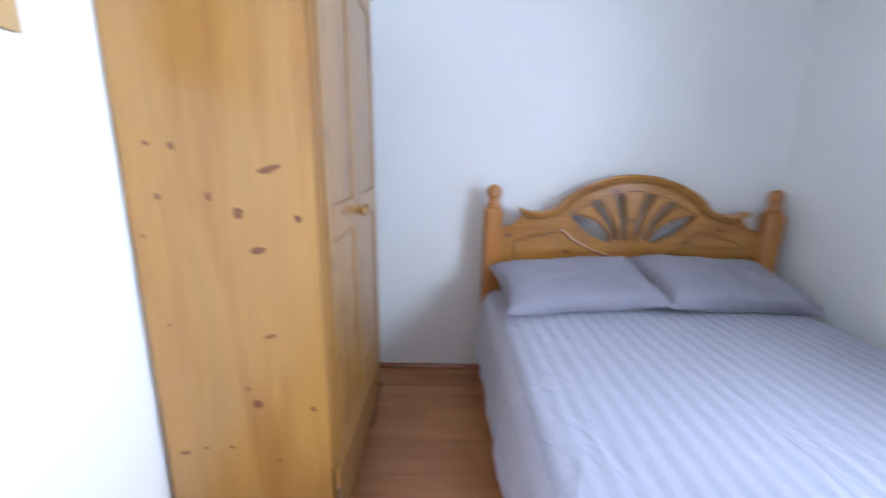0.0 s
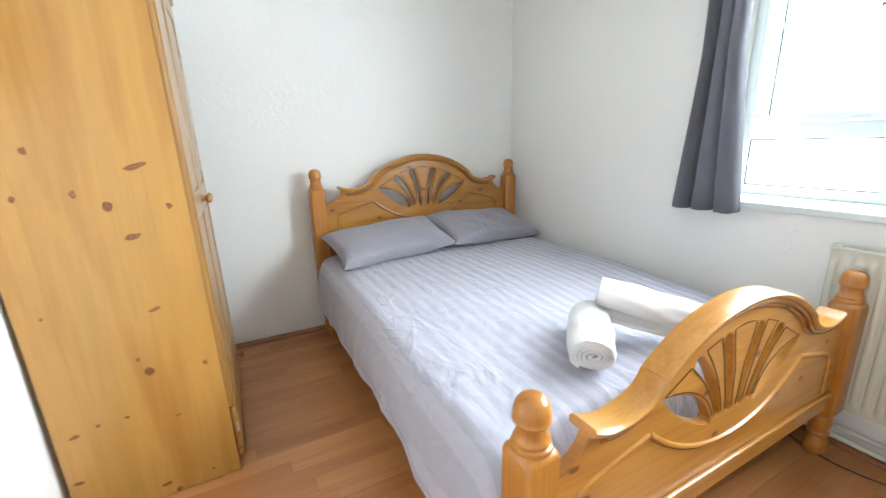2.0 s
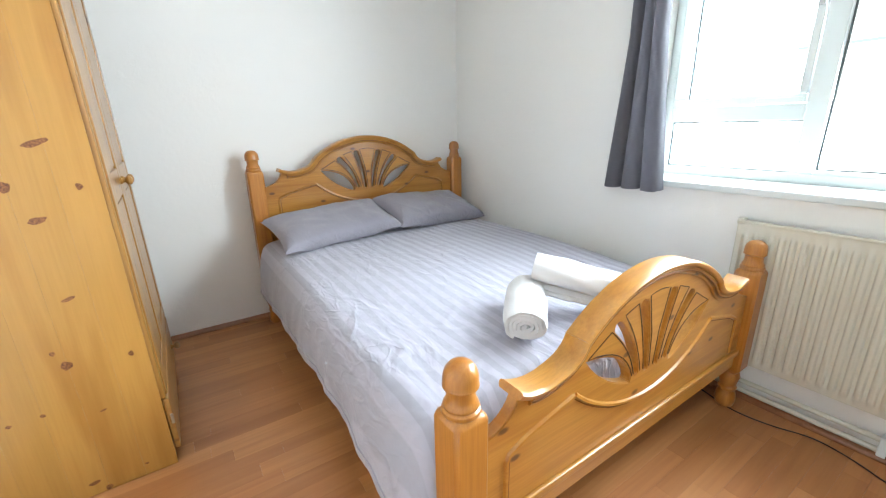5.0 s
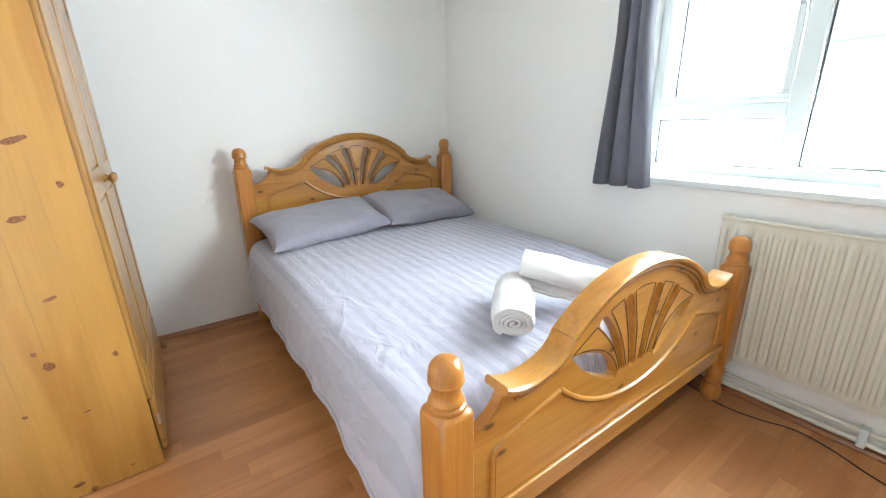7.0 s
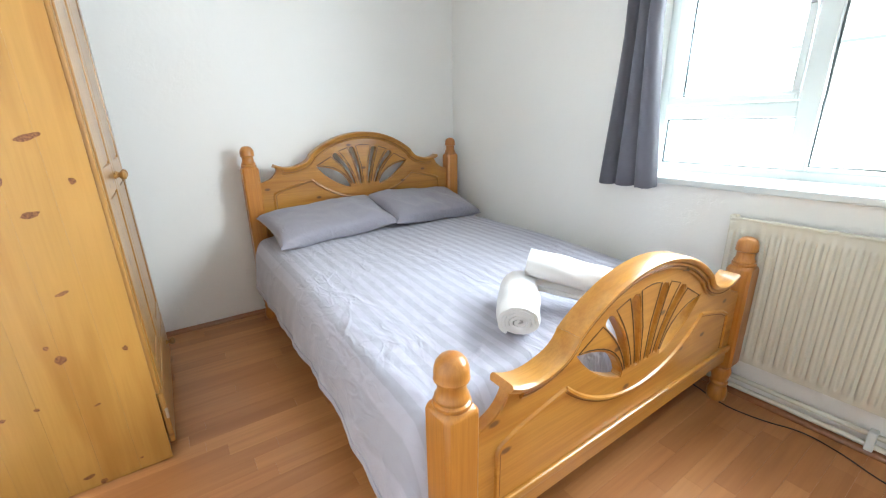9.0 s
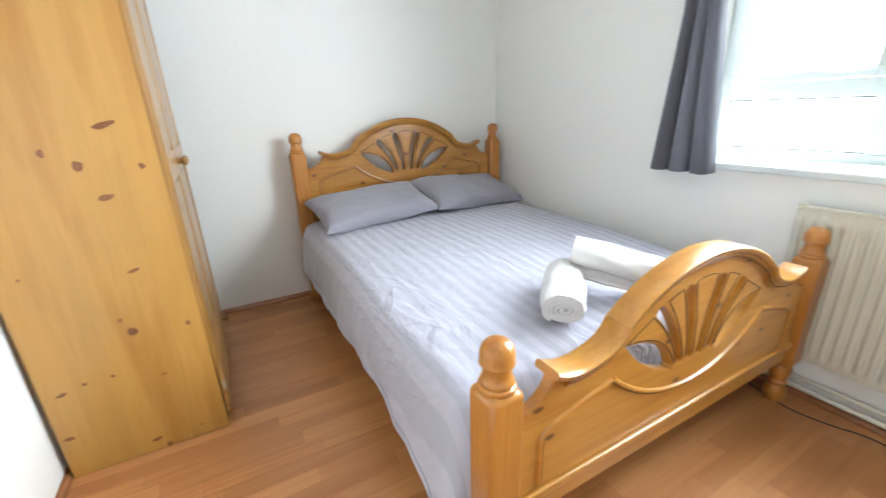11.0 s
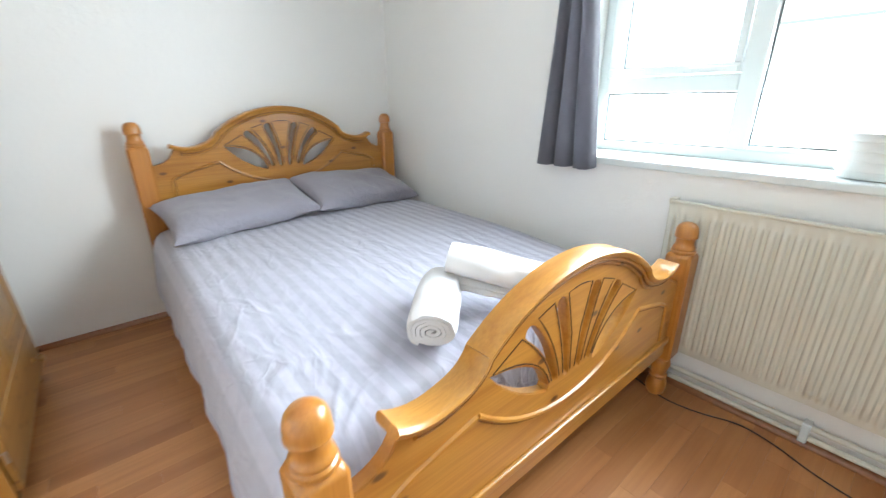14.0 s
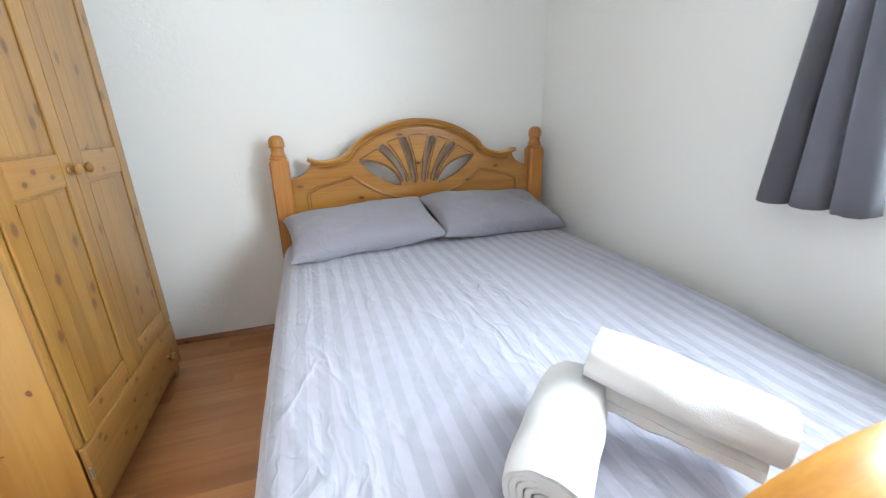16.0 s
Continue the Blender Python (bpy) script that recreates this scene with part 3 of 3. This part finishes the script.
part("slat_base", box(PL + 0.02, PR - 0.02, YT + 0.05, YH - 0.05, 0.26, 0.285), BED_Y, bed)

bm = box(PL + 0.025, PR - 0.025, YT + 0.165, YH - 0.05, 0.287, 0.465, 0.04, 4)
tagged(part("mattress", bm, SHEET, smooth=True), "pale fabric mattress resting in the pine bed", "mattress")


def duvet():
    """A sheet of cloth draped over the mattress, hanging down on the open side."""
    bm = bmesh.new()
    top = 0.528
    y_foot, y_head = YT + 0.052, YH - 0.055
    sec = [(0.322, 0.245), (0.320, 0.30), (0.322, 0.37), (0.330, 0.44), (0.345, 0.490), (0.372, 0.518), (0.42, top), (0.55, top + 0.008), (0.75, top + 0.014),
           (0.95, top + 0.017), (1.15, top + 0.016), (1.35, top + 0.013), (1.55, top + 0.010), (1.70, top + 0.004), (1.765, top - 0.014), (1.80, top - 0.05), (1.812, 0.42), (1.815, 0.34)]
    dense = []
    for (a, b), (c, d) in zip(sec, sec[1:]):
        n = max(2, int(math.hypot(c - a, d - b) / 0.0085))
        dense += [(a + (c - a) * i / n, b + (d - b) * i / n) for i in range(n)]
    dense.append(sec[-1])
    for _ in range(6):
        dense = [dense[0]] + [tuple((p + 2 * q + r) / 4 for p, q, r in zip(dense[i - 1], dense[i], dense[i + 1])) for i in range(1, len(dense) - 1)] + [dense[-1]]
    ny = 260
    rows = []
    for j in range(ny + 1):
        v = j / ny
        y = y_foot + (y_head - y_foot) * v
        near_foot = max(0.0, 1 - v / 0.30)
        row = []
        for x, z in dense:
            side = max(0.0, min(1.0, (0.47 - z) / 0.2)) if x < 0.5 else 0.0
            flat = 1.0 - side
            wob = noise.noise(Vector((x * 2.1, y * 2.3, 0.3)))
            warp = noise.noise(Vector((x * 4.0, y * 4.0, 12.0)))
            crease = noise.noise(Vector((x * 9 + 2.5 * wob, y * 7, 1.7)))
            r1 = 1 - abs(noise.noise(Vector((x * 5 + y * 6 + warp, y * 5 - x * 7, 4.4)))) * 2.4
            r2 = 1 - abs(noise.noise(Vector((x * 15 - y * 8 + 2 * warp, y * 12 + x * 5, 8.1)))) * 2.2
            r3 = 1 - abs(noise.noise(Vector((x * 26 + y * 12, y * 22 - x * 9 + 3 * warp, 2.6)))) * 2.0
            busy = 0.4 + 0.15 * max(0.0, 1 - abs(x - 0.42) / 0.35) + 0.5 * max(0.0, 1 - v / 0.45) + 0.4 * max(0.0, warp)
            lift = 0.007 * wob + 0.003 * crease + busy * (0.0040 * max(0, r1) ** 2 + 0.0014 * max(0, r2) ** 2)
            # gathers running out from the foot corner
            dx, dy = x - 0.43, y - (y_foot + 0.02)
            reach, ang = math.hypot(dx, dy), math.atan2(dy, dx)
            bend = ang + 0.25 * noise.noise(Vector((x * 5, y * 5, 9.1)))
            gather = max(0.0, 1 - abs(noise.noise(Vector((bend * 3.4, reach * 1.5, 7.7)))) * 2.6) ** 2
            gather += 0.5 * max(0.0, 1 - abs(noise.noise(Vector((bend * 6.0, reach * 2.5, 2.2)))) * 2.4) ** 2
            lift += 0.006 * gather * min(1.0, reach / 0.12) ** 2 * math.exp(-(max(0.0, reach - 0.16) / 0.16) ** 2)
            px, pz = x, z + lift * flat
            # hanging side: long soft pleats, spreading towards the foot
            pleat = noise.noise(Vector((y * 6.5, z * 1.2, 6.0))) * 0.008 + noise.noise(Vector((y * 15 + z * 6, z * 2.0, 2.0))) * 0.006
            px += side * (pleat - 0.012 - 0.040 * near_foot ** 1.5 * side)
            if z < 0.47 and x < 0.5:
                pz -= 0.05 * near_foot * side - 0.012 * noise.noise(Vector((y * 3, 9, 9))) * side
            # the end falls behind the footboard, and rounds down at the corner
            fall = max(0.0, 1 - v / 0.055)
            low = max(0.0, min(1.0, (0.52 - v) / 0.40))
            pz -= flat * (0.17 * fall ** 2 + 0.034 * low * low * (3 - 2 * low))
            row.append(bm.verts.new((px, y, pz)))
        rows.append(row)
    for a, b in zip(rows, rows[1:]):
        for i in range(len(dense) - 1):
            bm.faces.new((a[i], a[i + 1], b[i + 1], b[i]))
    edge = [row[0].co.copy() for row in rows]
    bmesh.ops.recalc_face_normals(bm, faces=bm.faces)
    bmesh.ops.solidify(bm, geom=bm.faces[:], thickness=0.008)
    return bm, edge


cover, cover_edge = duvet()
quilt = tagged(part("duvet", cover, DUVET, smooth=True), "lilac-grey striped duvet spread over the bed, creased at its foot", "duvet")
part("hem", sweep(cover_edge, [(-0.006, -0.010), (0.004, -0.012), (0.006, 0.0), (0.004, 0.014), (-0.005, 0.014)]), DUVET, quilt, "stitched hem along the hanging side", True)


def pillow(m, seed, w=0.68, d=0.44, h=0.075):
    bm = bmesh.new()
    nu, nv = 44, 32
    for sgn in (1, -1):
        rows = []
        for j in range(nv + 1):
            row = []
            for i in range(nu + 1):
                u, v = 2 * i / nu - 1, 2 * j / nv - 1
                full = max(0.0, (1 - u ** 4) * (1 - v ** 4)) ** 0.42
                pinch_x = 1 - 0.07 * (1 - v * v) * abs(u) ** 3
                pinch_y = 1 - 0.10 * (1 - u * u) * abs(v) ** 3
                x, y = u * w / 2 * pinch_x, v * d / 2 * pinch_y
                z = sgn * full * (h if sgn > 0 else h * 0.7)
                z += 0.018 * full * noise.noise(Vector((x * 7 + seed, y * 7, sgn))) + 0.004 * full * noise.noise(Vector((x * 20, y * 20 + seed, sgn)))
                row.append(bm.verts.new((x, y, z)))
            rows.append(row)
        for a, b in zip(rows, rows[1:]):
            for i in range(nu):
                bm.faces.new((a[i], a[i + 1], b[i + 1], b[i]))
    bmesh.ops.remove_doubles(bm, verts=bm.verts, dist=0.0004)
    bmesh.ops.transform(bm, matrix=m, verts=bm.verts)
    return bm


tagged(part("pillow", pillow(pose(1.400, 1.872, 0.624, 17, 3, 5), 5.0, 0.70, 0.40, 0.070), PILLOW, smooth=True), "plump grey cotton pillow in the corner by the wall", "pillow", "pillows on the bed")
tagged(part("pillow", pillow(pose(0.722, 1.838, 0.622, 15, -3, 4), 1.0, 0.71, 0.40, 0.066), PILLOW, smooth=True), "plump grey cotton pillow leaning on the headboard", "pillow", "pillows on the bed")


def rolled_towel(a, b, r, seed, turns=4.6):
    """A towel rolled into a spiral, seen as layers at both ends."""
    a, b = Vector(a), Vector(b)
    length = (b - a).length
    steps, rows_n = 190, 18
    bm = bmesh.new()
    grid = []
    for j in range(rows_n + 1):
        s = j / rows_n
        row = []
        for i in range(steps + 1):
            q = i / steps
            ang = -q * turns * 2 * math.pi - 1.2 + seed
            rr = 0.006 + (r - 0.006) * q ** 0.9
            rr *= 1 + 0.09 * noise.noise(Vector((math.cos(ang) * 2 + seed, math.sin(ang) * 2, s * 4)))
            rr *= 1 - 0.08 * abs(2 * s - 1) ** 6 * q
            sag = 0.80 if math.sin(ang) < 0 else 0.95
            tel = 0.003 * (1 - q) * (1 if s > 0.5 else -1) * -1
            row.append(bm.verts.new((rr * 1.16 * math.cos(ang), rr * sag * math.sin(ang), s * length + tel * abs(2 * s - 1) + 0.004 * noise.noise(Vector((q * 12, s, seed))))))
        grid.append(row)
    for p, q in zip(grid, grid[1:]):
        for i in range(steps):
            bm.faces.new((p[i], p[i + 1], q[i + 1], q[i]))
    bmesh.ops.recalc_face_normals(bm, faces=bm.faces)
    bmesh.ops.solidify(bm, geom=bm.faces[:], thickness=0.0098)
    way = (b - a).normalized()
    side = way.cross(Vector((0, 0, 1))).normalized()
    up = side.cross(way)
    m = Matrix((( -side.x, up.x, way.x, a.x), (-side.y, up.y, way.y, a.y), (-side.z, up.z, way.z, a.z), (0, 0, 0, 1)))
    bmesh.ops.transform(bm, matrix=m, verts=bm.verts)
    return bm


tagged(part("rolled_towel", rolled_towel((0.777, 0.340, 0.570), (0.978, 0.540, 0.584), 0.064, -2.3), TOWEL, smooth=True), "white terry towel rolled up on the duvet", "towel", "towels on the bed")
upper = tagged(part("rolled_towel", rolled_towel((0.990, 0.522, 0.668), (1.186, 0.283, 0.606), 0.062, -2.5), TOWEL, smooth=True), "white rolled towel leaning across the other towel", "towel", "towels on the bed")



def towel_flap(a, b, out, drop, width, seed):
    """The loose folded end of a rolled towel, showing as two thin layers along its foot."""
    a, b = Vector(a), Vector(b)
    side = Vector(out)
    bm = bmesh.new()
    rows = []
    for j in range(25):
        s = j / 24
        p = a.lerp(b, s)
        row = []
        for i in range(9):
            u = i / 8
            w = width * (1 + 0.12 * noise.noise(Vector((s * 5, seed, 1))))
            row.append(bm.verts.new(p + side * (u * w) + Vector((0, 0, -drop * u ** 1.4 + 0.004 * noise.noise(Vector((s * 7, u * 2, seed)))))))
        rows.append(row)
    for p, q in zip(rows, rows[1:]):
        for i in range(8):
            bm.faces.new((p[i], p[i + 1], q[i + 1], q[i]))
    bmesh.ops.recalc_face_normals(bm, faces=bm.faces)
    bmesh.ops.solidify(bm, geom=bm.faces[:], thickness=0.008)
    return bm


for k, (lift, wide) in enumerate(((0.606, 0.030), (0.594, 0.040))):
    part("towel_end", towel_flap((1.00, 0.492, lift + 0.018), (1.165, 0.285, lift - 0.024), (-0.80, -0.55, 0), 0.020, wide, 3.0 + k), TOWEL, upper, smooth=True)

# ---------- wardrobe ----------
W0, W1, WX0, WX1, WT = 1.10, 1.905, -0.664, -0.190, 1.80
ward = base("wardrobe", ((WX0 + WX1) / 2, (W0 + W1) / 2, 0), "tall knotty pine wardrobe with panelled doors and a drawer", "wardrobe")
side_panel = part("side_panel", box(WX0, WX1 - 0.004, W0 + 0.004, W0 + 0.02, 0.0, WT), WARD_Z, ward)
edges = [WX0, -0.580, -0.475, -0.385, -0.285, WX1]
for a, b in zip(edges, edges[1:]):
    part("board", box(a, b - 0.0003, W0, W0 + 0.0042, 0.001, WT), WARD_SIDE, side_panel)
marks = [(-0.458, 1.063, 7, 9), (-0.389, 1.021, 11, 13), (-0.238, 1.009, 7, 9), (-0.301, 1.132, 24, 8), (-0.347, 0.925, 18, 8), (-0.409, 0.529, 5, 6), (-0.387, 0.481, 11, 12),
         (-0.335, 0.688, 14, 5), (-0.232, 0.468, 6, 8), (-0.550, 0.338, 6, 5), (-0.474, 0.341, 6, 5), (-0.341, 0.298, 9, 3), (-0.612, 0.321, 12, 6), (-0.637, 0.157, 13, 6),
         (-0.417, 0.047, 13, 6), (-0.386, 0.012, 9, 8), (-0.275, 0.046, 5, 3), (-0.594, 1.191, 6, 6), (-0.534, 1.186, 7, 9), (-0.585, 1.061, 6, 9), (-0.602, 0.717, 4, 4), (-0.636, 0.960, 4, 5)]
for x, z, a, b in marks:
    disc = bmesh.new()
    lean = radians(random.uniform(-28, 8))
    rim = []
    for i in range(18):
        ang = 2 * math.pi * i / 18
        r = 1 + 0.35 * noise.noise(Vector((math.cos(ang) * 1.3, math.sin(ang) * 1.3, x * 40 + z * 17)))
        u, w = a / 850 * r * math.cos(ang), b / 850 * r * math.sin(ang)
        rim.append(disc.verts.new((x + u * math.cos(lean) + w * math.sin(lean), W0 - 0.0006, z + u * math.sin(lean) * -1 + w * math.cos(lean))))
    disc.faces.new(rim)
    part("knot", disc, KNOT, side_panel, "dark brown knot")
part("side_panel", box(WX0, WX1, W1 - 0.02, W1, 0.0, WT), WARD_Z, ward)
part("back_panel", box(WX0, WX0 + 0.01, W0 + 0.02, W1 - 0.02, 0.05, WT), WARD_Z, ward)
part("top_panel", box(WX0, WX1, W0 + 0.02, W1 - 0.02, WT - 0.02, WT), WARD_Y, ward)
part("cornice", sweep_flat([(WX0 - 0.0, 0, 0), (WX1 + 0.0, 0, 0)], [(W0 - 0.02, WT), (W1 + 0.02, WT), (W1 + 0.035, WT + 0.035), (W0 - 0.035, WT + 0.035)]), WARD_Y, ward)
part("cornice_front", box(WX1, WX1 + 0.028, W0 - 0.03, W1 + 0.03, WT - 0.015, WT + 0.034, 0.008), WARD_Y, ward)
part("carcass_floor", box(WX0 + 0.01, WX1 - 0.004, W0 + 0.02, W1 - 0.02, 0.05, 0.07), WARD_Y, ward)


def knob(parent, x, y, z):
    turned = lathe([(0.0, 0.0), (0.012, 0.0), (0.012, 0.003), (0.007, 0.008), (0.007, 0.013), (0.014, 0.018), (0.0175, 0.025), (0.015, 0.032), (0.008, 0.036), (0, 0.037)], 20, pose(x, y, z, 0, 90, 0))
    part("knob", turned, WARD_Z, parent, "turned pine knob", True)


def door(y0, y1, knob_y):
    x0, x1 = WX1 + 0.001, WX1 + 0.019
    z0, z1 = 0.268, WT - 0.02
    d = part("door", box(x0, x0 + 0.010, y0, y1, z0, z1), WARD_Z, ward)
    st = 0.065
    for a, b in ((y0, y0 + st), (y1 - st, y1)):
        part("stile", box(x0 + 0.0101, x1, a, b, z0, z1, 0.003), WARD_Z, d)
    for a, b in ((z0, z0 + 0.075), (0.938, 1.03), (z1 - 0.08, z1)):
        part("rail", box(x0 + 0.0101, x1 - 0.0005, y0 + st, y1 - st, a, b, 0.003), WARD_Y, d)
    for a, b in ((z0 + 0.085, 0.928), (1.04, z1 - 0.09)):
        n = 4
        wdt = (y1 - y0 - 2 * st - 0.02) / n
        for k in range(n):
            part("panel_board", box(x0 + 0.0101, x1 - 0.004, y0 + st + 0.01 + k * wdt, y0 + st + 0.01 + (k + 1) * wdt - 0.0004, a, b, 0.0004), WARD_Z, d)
    knob(d, x1, knob_y, 0.982)


mid = (W0 + W1) / 2
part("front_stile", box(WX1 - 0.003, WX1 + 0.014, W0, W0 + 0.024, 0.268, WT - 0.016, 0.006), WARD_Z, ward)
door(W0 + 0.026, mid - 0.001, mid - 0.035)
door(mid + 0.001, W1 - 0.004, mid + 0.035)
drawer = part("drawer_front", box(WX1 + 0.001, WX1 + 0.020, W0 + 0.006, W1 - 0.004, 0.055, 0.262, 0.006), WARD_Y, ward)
knob(drawer, WX1 + 0.02, W1 - 0.15, 0.155)
part("hinge", box(WX1 + 0.012, WX1 + 0.021, W0 + 0.002, W0 + 0.008, 0.16, 0.20, 0.002), STEEL, ward, "small steel corner bracket")
part("front_foot", box(WX1 - 0.05, WX1 + 0.004, W1 - 0.06, W1 - 0.021, 0.0, 0.053, 0.004), WARD_Z, ward)
part("front_foot", box(WX1 - 0.05, WX1 - 0.004, W0 + 0.021, W0 + 0.06, 0.0, 0.053, 0.004), WARD_Z, ward)

ward.rotation_euler = (0, radians(-0.65), 0)
ward.location.z += 0.003
ward.location.x += 0.003

# ---------- board on the wall ----------
panel = base("wall_board", (XL, 0.6, 1.38), "tan wooden board hung on the white wall", "board")
part("board_face", box(XL + 0.0005, XL + 0.016, 0.30, 0.912, 1.383, 1.95, 0.003), CORK, panel)

# ---------- floor ----------
floor = tagged(part("floor", box(XL - 0.2, XR + 0.3, YF - 0.2, YB + 0.2, -0.12, -0.009), JOINT), "warm cherry-toned laminate strip floor", "floor", kind="structure")
STRIP, rng = 0.0665, random.Random(7)
far = bmesh.new()
y = YB
shared = {}
while y - STRIP > YF:
    x = XL - rng.choice((0.0, 0.12, 0.25, 0.37))
    while x < XR:
        run = rng.choice((0.40, 0.46, 0.52, 0.60))
        a, b = max(x, XL), min(x + run, XR)
        if b - a > 0.02:
            if y > -0.5:
                key = round(b - a, 2)
                if key not in shared:
                    bm = box(-(b - a) / 2 + 0.0002, (b - a) / 2 - 0.0002, -STRIP / 2 + 0.0002, STRIP / 2 - 0.0002, -0.008, 0.0)
                    shared[key] = part("plank", bm, LAMINATE, floor)
                    ob = shared[key]
                else:
                    ob = new("plank", shared[key].data)
                    ob.parent = floor
                ob.location = ((a + b) / 2, y - STRIP / 2, 0)
            else:
                bmesh.ops.create_cube(far, size=1.0, matrix=Matrix.LocRotScale(((a + b) / 2, y - STRIP / 2, -0.004), None, (b - a - 0.0004, STRIP - 0.0004, 0.008)))
        x += run
    y -= STRIP
tagged(part("plank_rest", far, LAMINATE, floor), kind="stuff")
